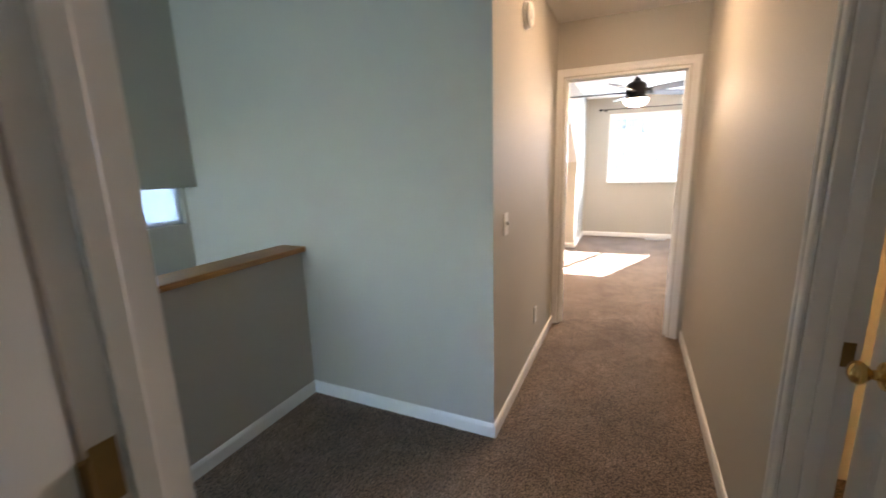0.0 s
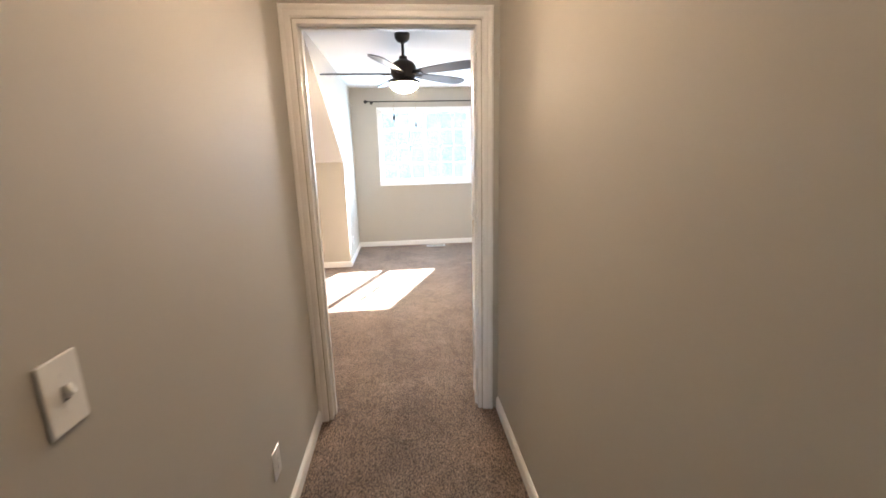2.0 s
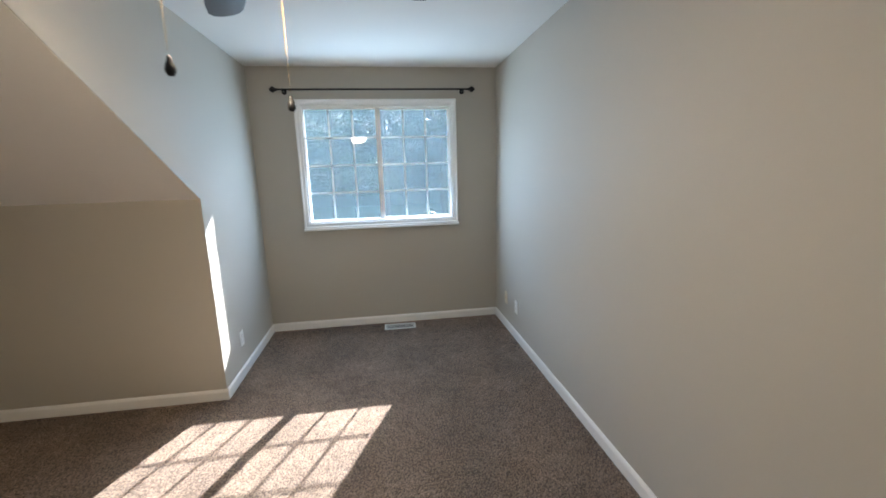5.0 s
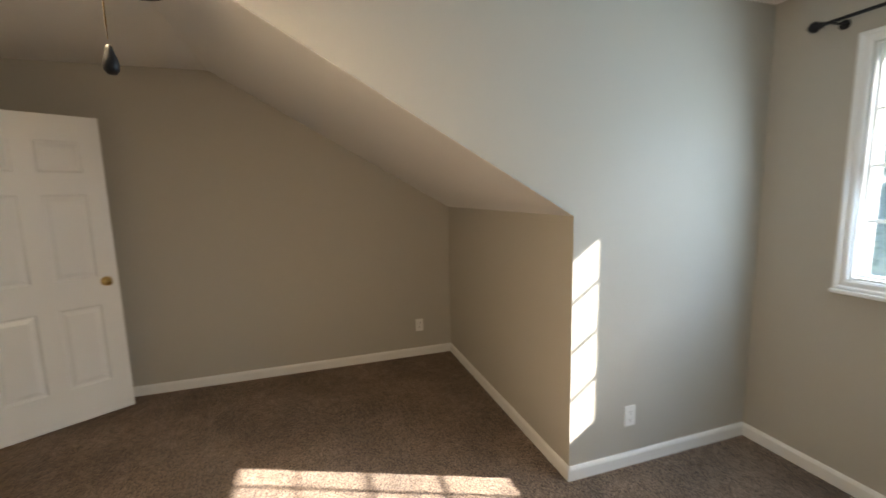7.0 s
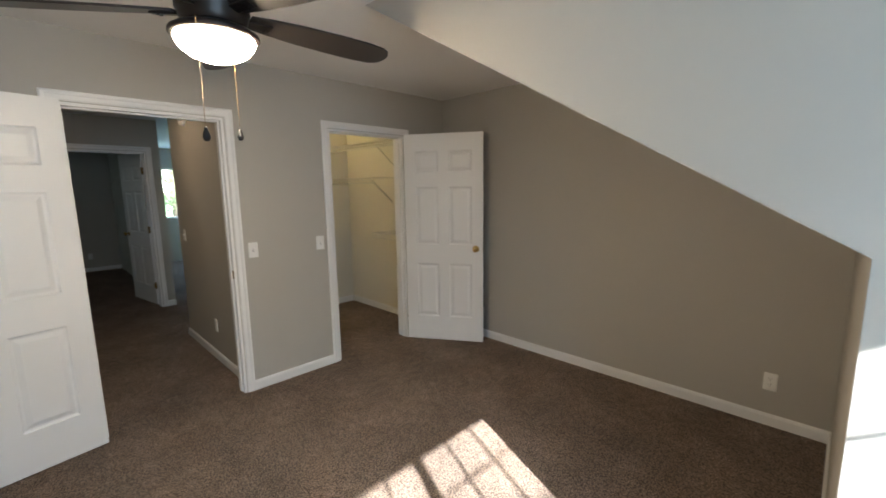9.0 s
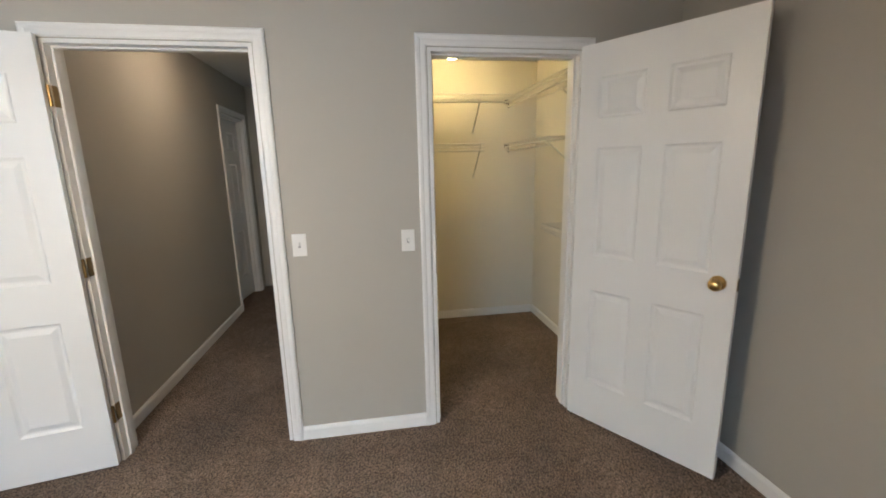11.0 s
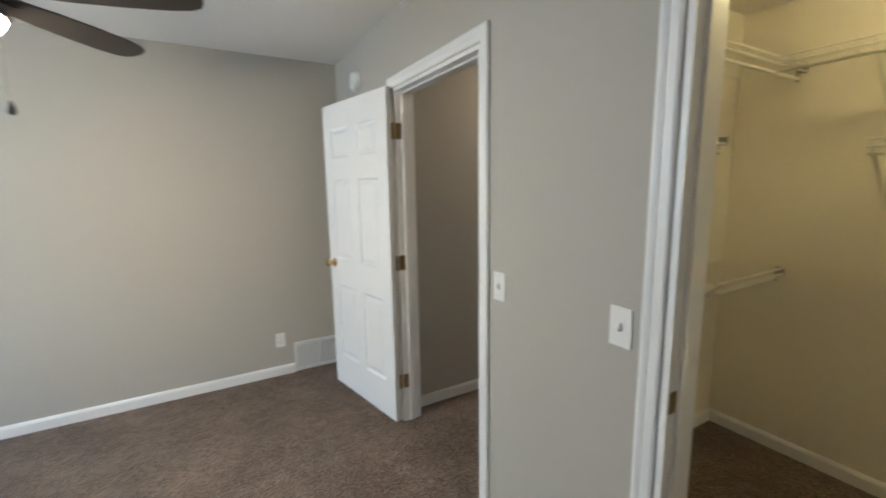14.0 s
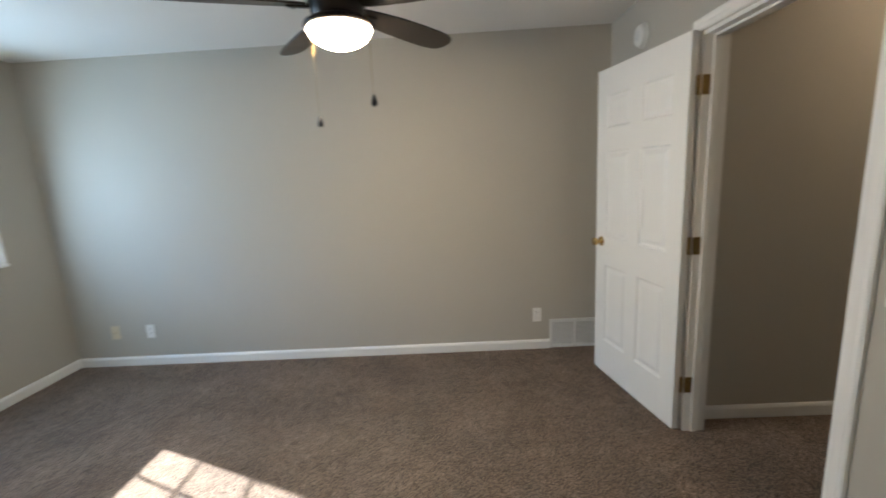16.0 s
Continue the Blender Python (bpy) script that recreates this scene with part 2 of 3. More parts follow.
def lathe(profile, n=28, m=Matrix()):
    """A body of revolution about z from (radius, height) pairs."""
    bm = bmesh.new()
    rings = []
    for r, z in profile:
        rings.append([bm.verts.new(m @ Vector((max(r, 1e-4) * math.cos(2 * math.pi * k / n), max(r, 1e-4) * math.sin(2 * math.pi * k / n), z))) for k in range(n)])
    for a, b in zip(rings, rings[1:]):
        for k in range(n):
            bm.faces.new((a[k], a[(k + 1) % n], b[(k + 1) % n], b[k]))
    bm.faces.new(rings[0][::-1])
    bm.faces.new(rings[-1])
    for f in bm.faces:
        f.smooth = True
    return bm


def prism(points, a, b, axis):
    """A polygon in the plane across axis (x: y,z; y: x,z; z: x,y), drawn out from a to b."""
    bm = bmesh.new()
    put = {"x": lambda u, v, w: (w, u, v), "y": lambda u, v, w: (u, w, v), "z": lambda u, v, w: (u, v, w)}[axis]
    lo, hi = [bm.verts.new(put(u, v, a)) for u, v in points], [bm.verts.new(put(u, v, b)) for u, v in points]
    bm.faces.new(lo)
    bm.faces.new(hi)
    for k in range(len(points)):
        bm.faces.new((lo[k - 1], lo[k], hi[k], hi[k - 1]))
    bmesh.ops.recalc_face_normals(bm, faces=bm.faces)
    return bm


def mesh(name, bm, material):
    me = bpy.data.meshes.new(name)
    bmesh.ops.recalc_face_normals(bm, faces=bm.faces)
    bm.to_mesh(me)
    bm.free()
    me.materials.append(material)
    return new(name, me)


def part(name, bm, material, parent, label=""):
    ob = mesh(name, bm, material)
    ob.parent = parent
    return tagged(ob, label)


def thing(name, m, label, category, group="", kind=""):
    ob = new(name)
    ob.matrix_basis = m
    ob.empty_display_size = 0.05
    return tagged(ob, label, category, group, kind)


def structure(name, bm, material, label, category):
    return tagged(mesh(name, bm, material), label, category, kind="structure")


# ---------- shell of the place ----------
TOP = 2.44
XL, XR, YE, YW, YK, XC = -2.78, 1.365, 3.70, 8.13, 6.905, -0.88  # bedroom: side walls, entry wall, window wall, knee wall, dormer cheek
YS, ZK = 5.05, 1.371  # the slope starts here and meets the knee wall at this height
HL, HR = -0.66, 0.345  # hall walls
D1, D2 = (-0.606, 0.253), (-2.226, -1.412)  # bedroom doorway, closet doorway
DH = 2.04
W0, W1, WZ0, WZ1 = -0.445, 0.925, 1.045, 2.11  # bedroom window opening
P = "painted a warm greige, with a faint roller texture"

structure("floor", boxes((-2.90, 1.90, -0.12, 1.48, 8.28, 0), (-1.95, -3.75, -0.12, 2.45, 1.90, 0)), CARPET, "brown and beige cut-pile carpet with brushed patches and painted shade between tufts", "carpet")
structure("floor_lower", boxes((-2.98, -3.75, -1.45, -1.95, 1.90, -1.33)), CARPET, "brown carpet at the bottom of the stairwell", "carpet")
structure("wall_entry", boxes((-2.90, 3.58, 0, D2[0], YE, TOP), (D2[1], 3.58, 0, D1[0], YE, TOP), (D1[1], 3.58, 0, 1.48, YE, TOP),
                             (D2[0], 3.58, DH, D2[1], YE, TOP), (D1[0], 3.58, DH, D1[1], YE, TOP)), PAINT, "greige painted wall with two doorways in it", "wall")
structure("wall_right", boxes((XR, YE, 0, 1.48, YW, TOP)), PAINT, "long plain wall " + P, "wall")
structure("wall_left", boxes((-2.90, YE, 0, XL, 7.02, TOP)), PAINT, "gable-end wall under the sloping ceiling " + P, "wall")
structure("wall_knee", boxes((XL, YK, 0, XC - 0.10, 7.02, ZK + 0.06)), PAINT, "low knee wall under the sloping ceiling " + P, "wall")
structure("wall_cheek", prism([(YS, TOP), (YS + 0.01, TOP - 0.004), (YK, ZK + 0.002), (YK, 0), (YW, 0), (YW, TOP)], XC - 0.10, XC, "x"), PAINT, "dormer cheek wall " + P, "wall")
structure("wall_window", boxes((-0.98, YW, 0, W0, 8.28, TOP), (W1, YW, 0, 1.48, 8.28, TOP), (W0, YW, 0, W1, 8.28, WZ0), (W0, YW, WZ1, W1, 8.28, TOP)), PAINT,
          "dormer end wall with a window opening " + P, "wall")
k = (TOP - ZK) / (YK - YS)
structure("ceiling_slope", prism([(YS, TOP), (YK, ZK), (YK + 0.10, ZK - 0.10 * k), (YK + 0.10, ZK + 0.12), (YS, TOP + 0.13)], XL, XC - 0.004, "x"), WHITE, "sloping white painted ceiling", "ceiling")
HX0, HX1, HY0, HY1 = -1.57, -0.98, 2.12, 2.72  # attic hatch in the closet
CT = 2.385  # closet ceiling, dropped a little
structure("ceiling", boxes((-2.64, 2.04, CT, HX0, 3.565, TOP), (HX1, 2.04, CT, -0.75, 3.565, TOP), (HX0, 2.04, CT, HX1, HY0, TOP), (HX0, HY1, CT, HX1, 3.565, TOP), (-2.98, HY1, TOP, 2.45, 8.28, TOP + 0.12), (-2.98, -3.75, TOP, 2.45, HY0, TOP + 0.12), (-2.98, HY0, TOP, HX0, HY1, TOP + 0.12),
                          (HX1, HY0, TOP, 2.45, HY1, TOP + 0.12), (HX0 - 0.05, HY0 - 0.05, TOP + 0.12, HX1 + 0.05, HY1 + 0.05, TOP + 0.16)), WHITE, "flat white ceiling with a fine texture", "ceiling")
# hall, closet, landing and the rooms beyond
structure("wall_hall", boxes((-0.70, 1.90, 0, HL, 3.58, TOP), (-2.90, 1.90, -1.33, -0.70, 1.97, TOP)), PAINT, "greige hall wall turning the corner to the stairwell", "wall")
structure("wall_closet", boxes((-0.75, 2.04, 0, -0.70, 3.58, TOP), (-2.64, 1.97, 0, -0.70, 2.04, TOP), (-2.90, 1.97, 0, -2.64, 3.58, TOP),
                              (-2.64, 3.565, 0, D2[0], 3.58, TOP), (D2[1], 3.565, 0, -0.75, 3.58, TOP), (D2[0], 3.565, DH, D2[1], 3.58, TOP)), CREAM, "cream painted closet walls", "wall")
B0, B1 = 0.625, 1.345  # bathroom doorway in the hall wall
structure("wall_hall_opposite", boxes((HR, B1, 0, HR + 0.11, 3.58, TOP), (HR, 0.30, 0, HR + 0.11, B0, TOP), (HR, B0, DH, HR + 0.11, B1, TOP)), PAINT, "long greige hall wall with a doorway", "wall")
F0, F1 = -0.70, 0.165  # doorway at the end of the hall
FY0, FY1 = 0.29, 0.41
structure("wall_hall_end", boxes((-0.85, FY0, 0, F0, FY1, TOP), (F1, FY0, 0, HR, FY1, TOP), (F0, FY0, DH, F1, FY1, TOP), (-0.85, -3.6, 0, -0.77, FY0, TOP)), PAINT, "greige wall with an open doorway at the end of the hall", "wall")
structure("wall_back", boxes((-2.98, -3.75, -1.33, -2.75, -3.6, TOP), (-2.75, -3.75, -1.33, -1.25, -3.6, 0.95), (-2.75, -3.75, 2.03, -1.25, -3.6, TOP), (-1.25, -3.75, -0.12, 2.45, -3.6, TOP)), PAINT, "far greige wall with a window over the stairs", "wall")
structure("wall_stair", boxes((-2.98, -3.6, -1.33, -2.85, 0.9, TOP), (-2.98, 0.9, -1.33, -2.85, 1.88, 1.06), (-2.98, 0.9, 1.7, -2.85, 1.88, TOP), (-2.98, 1.88, -1.33, -2.85, 1.90, TOP)), PAINT, "greige outer wall of the stairwell with a small window", "wall")
structure("wall_stair_header", boxes((-2.85, -3.6, 1.31, -2.72, 1.90, TOP)), PAINT, "greige dropped header above the stairs", "wall")
structure("wall_far_room", boxes((2.33, -3.6, 0, 2.45, -3.35, TOP), (2.33, -3.35, 0, 2.45, -2.65, 0.95), (2.33, -3.35, 2.03, 2.45, -2.65, TOP), (2.33, -2.65, 0, 2.45, 0.29, TOP), (HR + 0.11, 0.29, 0, 2.45, 0.36, TOP)), PAINT, "greige walls of the dark bedroom with a window", "wall")
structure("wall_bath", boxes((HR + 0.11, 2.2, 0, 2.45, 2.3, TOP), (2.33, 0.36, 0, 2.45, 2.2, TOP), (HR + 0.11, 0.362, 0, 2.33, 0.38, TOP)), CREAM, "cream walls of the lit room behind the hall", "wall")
structure("wall_half", boxes((-1.97, -2.2, -1.33, -1.86, 1.90, 0.925)), PAINT, "greige half wall beside the stairs", "wall")

# oak cap on the half wall
tagged(mesh("oak_cap", boxes((-2.01, -2.2, 0.925, -1.82, 1.897, 0.957), bevel=0.006), OAK), "honey oak cap board along the half wall", "cap board", kind="structure")


def baseboard(x0, y0, x1, y1, nx, ny):
    """A run of moulded baseboard whose face looks along (nx, ny)."""
    bm = bmesh.new()
    prof = [(0, 0), (0.013, 0), (0.013, 0.058), (0.009, 0.069), (0.004, 0.077), (0, 0.077)]
    a = [bm.verts.new((x0 + nx * t, y0 + ny * t, z)) for t, z in prof]
    b = [bm.verts.new((x1 + nx * t, y1 + ny * t, z)) for t, z in prof]
    for i in range(len(prof)):
        bm.faces.new((a[i - 1], a[i], b[i], b[i - 1]))
    bm.faces.new(a)
    bm.faces.new(b)
    structure("baseboard", bm, TRIM, "white moulded baseboard along the carpet", "baseboard")


CW = 0.055  # width of the door casings
for run in ((XR, 4.16, XR, YW, -1, 0), (XC + 0.013, YW, XR - 0.013, YW, 0, -1), (XC, YK, XC, YW, 1, 0), (XL + 0.013, YK, XC + 0.013, YK, 0, -1), (XL, YE + 0.013, XL, YK, 1, 0),
            (XL + 0.013, YE, D2[0] - CW - 0.006, YE, 0, 1), (D2[1] + CW + 0.006, YE, D1[0] - CW - 0.006, YE, 0, 1), (D1[1] + CW + 0.006, YE, XR - 0.013, YE, 0, 1),
            (HL, 1.90 - 0.013, HL, 3.566, 1, 0), (HR, B1 + CW + 0.006, HR, 3.566, -1, 0), (-1.86, 1.90, HL, 1.90, 0, -1), (-1.86, -2.2, -1.86, 1.887, 1, 0),
            (-0.85, FY1, F0 - CW - 0.006, FY1, 0, 1), (-0.77, -3.6, 2.33, -3.6, 0, 1), (-2.62, 2.04, -0.75, 2.04, 0, 1), (-2.64, 2.04, -2.64, 3.56, 1, 0), (-0.75, 2.04, -0.75, 3.56, -1, 0)):
    baseboard(*run)


def casing(w, h):
    """Moulded casing round an opening of that width and height: in the plane y = 0, standing out to +y."""
    bm = bmesh.new()
    prof = [(0.005, 0), (0.005, 0.008), (0.012, 0.012), (0.026, 0.0125), (0.034, 0.0118), (0.040, 0.0155), (0.051, 0.0175), (CW + 0.005, 0.013), (CW + 0.005, 0)]
    rows = []
    for u, t in prof:
        rows.append([bm.verts.new(c) for c in ((-u, t, 0), (-u, t, h + u), (w + u, t, h + u), (w + u, t, 0))])
    for a, b in zip(rows, rows[1:]):
        for i in range(3):
            bm.faces.new((a[i], a[i + 1], b[i + 1], b[i]))
    for i in (0, 3):
        bm.faces.new([r[i] for r in rows])
    return bm


def door_frame(name, m, w, depth, label, stop):
    """Lining, stops and casings; local x runs over the opening, the wall lies from y = 0 back to -depth."""
    f = thing(name, m, label, "door frame", kind="structure")
    j = 0.018
    for side, r in (("jamb", (0, -depth, 0, j, 0, DH)), ("jamb", (w - j, -depth, 0, w, 0, DH)), ("head_jamb", (j, -depth, DH - j, w - j, 0, DH))):
        part(side, boxes(r), TRIM, f)
    for r in ((j, stop - 0.035, 0, j + 0.011, stop, DH - j), (w - j - 0.011, stop - 0.035, 0, w - j, stop, DH - j), (j + 0.011, stop - 0.035, DH - j - 0.011, w - j - 0.011, stop, DH - j)):
        part("door_stop", boxes(r, bevel=0.003), TRIM, f)
    part("casing", casing(w, DH), TRIM, f)
    back = casing(w, DH)
    bmesh.ops.transform(back, matrix=Matrix.Translation((w, -depth, 0)) @ Matrix.Rotation(math.pi, 4, "Z"), verts=back.verts)
    part("casing", back, TRIM, f)
    return f


def knob_half(s):
    """Rosette, neck and ball knob along y on the side s."""
    prof = [(0.032, 0), (0.033, 0.003), (0.028, 0.007), (0.013, 0.010), (0.011, 0.024), (0.018, 0.030), (0.026, 0.040), (0.0275, 0.048), (0.024, 0.057), (0.014, 0.063), (0.002, 0.065)]
    return lathe(prof, 24, Matrix.Rotation(-s * math.pi / 2, 4, "X"))


def panel_door(m, w, label, hinge_side=1, setback=0.068, kz=0.935):
    """Six-panel door; local x runs from the hinges to the latch edge, the thickness is centred on y = 0, z from the bottom edge."""
    h, t = 2.03, 0.0175
    d = thing("panel_door", m, label, "door", group="six-panel doors")
    st, mu = 0.108, 0.10
    pw = (w - 2 * st - mu) / 2
    rows = ((0.24, 0.78), (0.97, 1.53), (1.67, 1.87))
    cols = ((st, st + pw), (st + pw + mu, w - st))
    part("stile", boxes((0, -t, 0, st, t, h)), TRIM, d)
    part("stile", boxes((w - st, -t, 0, w, t, h)), TRIM, d)
    zs = [0] + [z for r in rows for z in r] + [h]
    for a, b in zip(zs[0::2], zs[1::2]):
        part("rail", boxes((st, -t, a, w - st, t, b)), TRIM, d)
    for a, b in rows:
        part("mullion", boxes((st + pw, -t, a, st + pw + mu, t, b)), TRIM, d)
    for a, b in rows:
        for x0, x1 in cols:
            bm = bmesh.new()
            for s in (1, -1):
                loops = []
                for inset, y in ((0, t), (0.010, 0.009), (0.020, 0.0075), (0.045, 0.0155), (0.048, 0.0155)):
                    loops.append([bm.verts.new(c) for c in ((x0 + inset, s * y, a + inset), (x1 - inset, s * y, a + inset), (x1 - inset, s * y, b - inset), (x0 + inset, s * y, b - inset))])
                for p, q in zip(loops, loops[1:]):
                    for i in range(4):
                        bm.faces.new((p[i - 1], p[i], q[i], q[i - 1]))
                bm.faces.new(loops[-1])
            part("panel", bm, TRIM, d)
    for s in (1, -1):
        bm = knob_half(s)
        bmesh.ops.translate(bm, vec=(w - setback, s * t, kz), verts=bm.verts)
        part("knob", bm, BRASS, d, "polished brass door knob")
    part("latch_plate", boxes((w - 0.0005, -0.012, kz - 0.028, w + 0.0012, 0.012, kz + 0.028)), BRASS, d, "brass latch plate")
    for z in (0.26, 1.02, 1.79):
        bm = bmesh.new()
        tube(bm, (-0.004, hinge_side * 0.024, z - 0.045), (-0.004, hinge_side * 0.024, z + 0.045), 0.0065, n=12)
        box(bm, -0.0022, -t * 0.9, z - 0.044, -0.0002, hinge_side * 0.024, z + 0.044)
        part("hinge", bm, OLDBRASS, d, "aged brass butt hinge")
    return d


door_frame("door_frame_1", pose(D1[0], YE, 0), D1[1] - D1[0], YE - 3.58, "white moulded frame of the bedroom doorway", -0.04)
door_frame("door_frame_2", pose(D2[0], YE, 0), D2[1] - D2[0], YE - 3.565, "white moulded frame of the closet doorway", -0.04)
door_frame("door_frame_3", pose(F1, FY0, 0, 0, 0, 180), F1 - F0, FY1 - FY0, "white moulded frame at the end of the hall", -0.04)
door_frame("door_frame_4", pose(HR + 0.11, B0, 0, 0, 0, -90) @ pose(-(B1 - B0), 0, 0), B1 - B0, 0.11, "white moulded frame of a side doorway in the hall", -0.04)


# hinges stay on the open doors; leaf of the bedroom door lies folded back towards the entry wall
ang = math.degrees(math.atan2(0.15, 0.77))
panel_door(pose(D1[1] - 0.016, YE + 0.040, 0.015, 0, 0, ang), 0.80, "white six-panel door folded back beside the doorway", -1)
ang = math.degrees(math.atan2(0.685, -0.43))
panel_door(pose(D2[0] + 0.014, YE + 0.036, 0.015, 0, 0, ang), 0.765, "white six-panel closet door standing wide open", 1)
panel_door(pose(F0 + 0.02, FY0 - 0.02, 0.015, 0, 0, -80), 0.775, "white six-panel door open into the dark bedroom", 1)
panel_door(pose(HR + 0.085, B0 + 0.022, 0.015, 0, 0, 84.9), 0.68, "white six-panel door standing slightly ajar", -1, 0.085, 0.905)
for w, z in ((0.26, 0), (1.02, 0), (1.79, 0)):
    tagged(mesh("hinge_leaf", boxes((D1[1] - 0.0205, YE - 0.036, w - 0.03, D1[1] - 0.0182, YE + 0.001, w + 0.06), bevel=0.0008), OLDBRASS), "aged brass hinge leaf let into the door frame", "hinge", "hinge leaves")
    tagged(mesh("hinge_leaf", boxes((D1[1] - 0.005, YE + 0.0185, w - 0.03, D1[1] + 0.03, YE + 0.0205, w + 0.06), bevel=0.0008), OLDBRASS), "aged brass hinge leaf against the door edge", "hinge", "hinge leaves")
    tagged(mesh("hinge_leaf", boxes((F0 + 0.0185, FY0 + 0.002, w - 0.03, F0 + 0.0205, FY0 + 0.034, w + 0.06), bevel=0.0008), OLDBRASS), "aged brass hinge leaf at the hall end doorway", "hinge", "hinge leaves")
for x, y0 in ((D1[0] + 0.0185, YE - 0.036), (D2[1] - 0.0205, YE - 0.036)):
    tagged(mesh("strike_plate", boxes((x, y0, 0.895, x + 0.002, y0 + 0.030, 0.955), bevel=0.0008), OLDBRASS), "dark brass strike plate let into the door frame", "strike plate", "strike plates")
tagged(mesh("strike_plate", boxes((HR + 0.062, B1 - 0.0205, 0.895, HR + 0.098, B1 - 0.0182, 0.960), bevel=0.0008), OLDBRASS), "dark brass strike plate on the side door frame", "strike plate", "strike plates")


# ---------- bedroom window ----------
win = thing("window_1", pose(0, 0, 0), "white vinyl sliding window with grilles in both sashes", "window", kind="structure")
bm = bmesh.new()
for u, t in ((0, 0),):
    o = 0.050
    prof = [(0.0, 0.004), (0.0, 0.014), (0.010, 0.020), (0.030, 0.022), (0.036, 0.030), (0.046, 0.032), (o, 0.026), (o, 0.0)]
    rows = []
    for q, th in prof:
        rows.append([bm.verts.new(c) for c in ((W0 - q, YW - th, WZ0 - q), (W1 + q, YW - th, WZ0 - q), (W1 + q, YW - th, WZ1 + q), (W0 - q, YW - th, WZ1 + q))])
    for a, b in zip(rows, rows[1:]):
        for i in range(4):
            bm.faces.new((a[i - 1], a[i], b[i], b[i - 1]))
part("casing", bm, VINYL, win)
part("sill", boxes((W0 - 0.055, YW - 0.042, WZ0 - 0.070, W1 + 0.055, YW, WZ0 - 0.0505), bevel=0.004), VINYL, win)
f = 0.011
for nm, r in (("frame_side", (W0, YW + 0.0, WZ0, W0 + f, 8.25, WZ1)), ("frame_side", (W1 - f, YW, WZ0, W1, 8.225, WZ1)), ("frame_sill", (W0 + f, YW, WZ0, W1 - f, 8.25, WZ0 + f)), ("frame_head", (W0 + f, YW, WZ1 - f, W1 - f, 8.25, WZ1))):
    part(nm, boxes(r, bevel=0.002), VINYL, win)


def sash(x0, x1, y, cols, lz):
    z0, z1 = WZ0 + f, WZ1 - f
    s = part("sash", boxes((x0, y, z0, x0 + lz[0], y + 0.03, z1), (x1 - lz[1], y, z0, x1, y + 0.03, z1), (x0 + lz[0], y, z0, x1 - lz[1], y + 0.03, z0 + 0.012), (x0 + lz[0], y, z1 - 0.020, x1 - lz[1], y + 0.03, z1)), VINYL, win)
    gx0, gx1, gz0, gz1 = x0 + lz[0], x1 - lz[1], z0 + 0.012, z1 - 0.020
    pane = part("pane", boxes((gx0, y + 0.010, gz0, gx1, y + 0.013, gz1)), GLASS, s)
    pane.visible_shadow = False
    for i in range(1, 3):
        x = gx0 + (gx1 - gx0) * i / 3
        part("muntin", boxes((x - 0.0085, y + 0.0155, gz0, x + 0.0085, y + 0.0215, gz1)), BAR, s)
    for i in range(1, 4):
        z = gz0 + (gz1 - gz0) * i / 4
        part("muntin", boxes((gx0, y + 0.0145, z - 0.0085, gx1, y + 0.0153, z + 0.0085)), BAR, s)
    return s


mid = 0.240
sash(W0 + f, mid + 0.022, 8.160, 3, (0.009, 0.044))
sash(mid - 0.020, W1 - f, 8.205, 3, (0.044, 0.012))
part("screen", boxes((W0 + f, 8.243, WZ0 + f, W1 - f, 8.2436, WZ1 - f)), SCREEN, win, "fine grey insect screen with glare haze put into its blue tint")
part("sash_lock", boxes((mid - 0.012, 8.148, 1.52, mid + 0.006, 8.159, 1.60), bevel=0.003), VINYL, win)

# plain windows beyond the stairs and in the dark room
for nm, r, ax in (("window_2", (-2.75, -3.70, 0.95, -1.25, -3.65, 2.03), "y"), ("window_3", (-2.94, 0.9, 1.06, -2.89, 1.88, 1.7), "x"), ("window_4", (2.36, -3.35, 0.95, 2.41, -2.65, 2.03), "x")):
    x0, y0, z0, x1, y1, z1 = r
    wn = thing(nm, Matrix(), "small white framed window in the wall", "window", kind="structure")
    g = 0.035
    if ax == "y":
        bm = boxes((x0, y0, z0, x0 + g, y1, z1), (x1 - g, y0, z0, x1, y1, z1), (x0 + g, y0, z0, x1 - g, y1, z0 + g), (x0 + g, y0, z1 - g, x1 - g, y1, z1))
        pn = boxes((x0 + g, y0 + 0.02, z0 + g, x1 - g, y0 + 0.024, z1 - g))
    else:
        bm = boxes((x0, y0, z0, x1, y0 + g, z1), (x0, y1 - g, z0, x1, y1, z1), (x0, y0 + g, z0, x1, y1 - g, z0 + g), (x0, y0 + g, z1 - g, x1, y1 - g, z1))
        pn = boxes((x0 + 0.02, y0 + g, z0 + g, x0 + 0.024, y1 - g, z1 - g))
    part("window_frame", bm, VINYL, wn)
    pane = part("pane", pn, GLASS, wn)
    pane.visible_shadow = False
    # Added cloth, no known blind: flattens and dims the daylight of window_3 and window_4.
    if nm != "window_2":
        part("diffuser_cloth", boxes((x1 + 0.004 if nm == "window_3" else x0 - 0.0055, y0 + 0.01, z0 + 0.005, x1 + 0.0055 if nm == "window_3" else x0 - 0.004, y1 - 0.01, z1)), DIFFUSER, wn, "added white diffuser cloth that softens and dims the daylight")

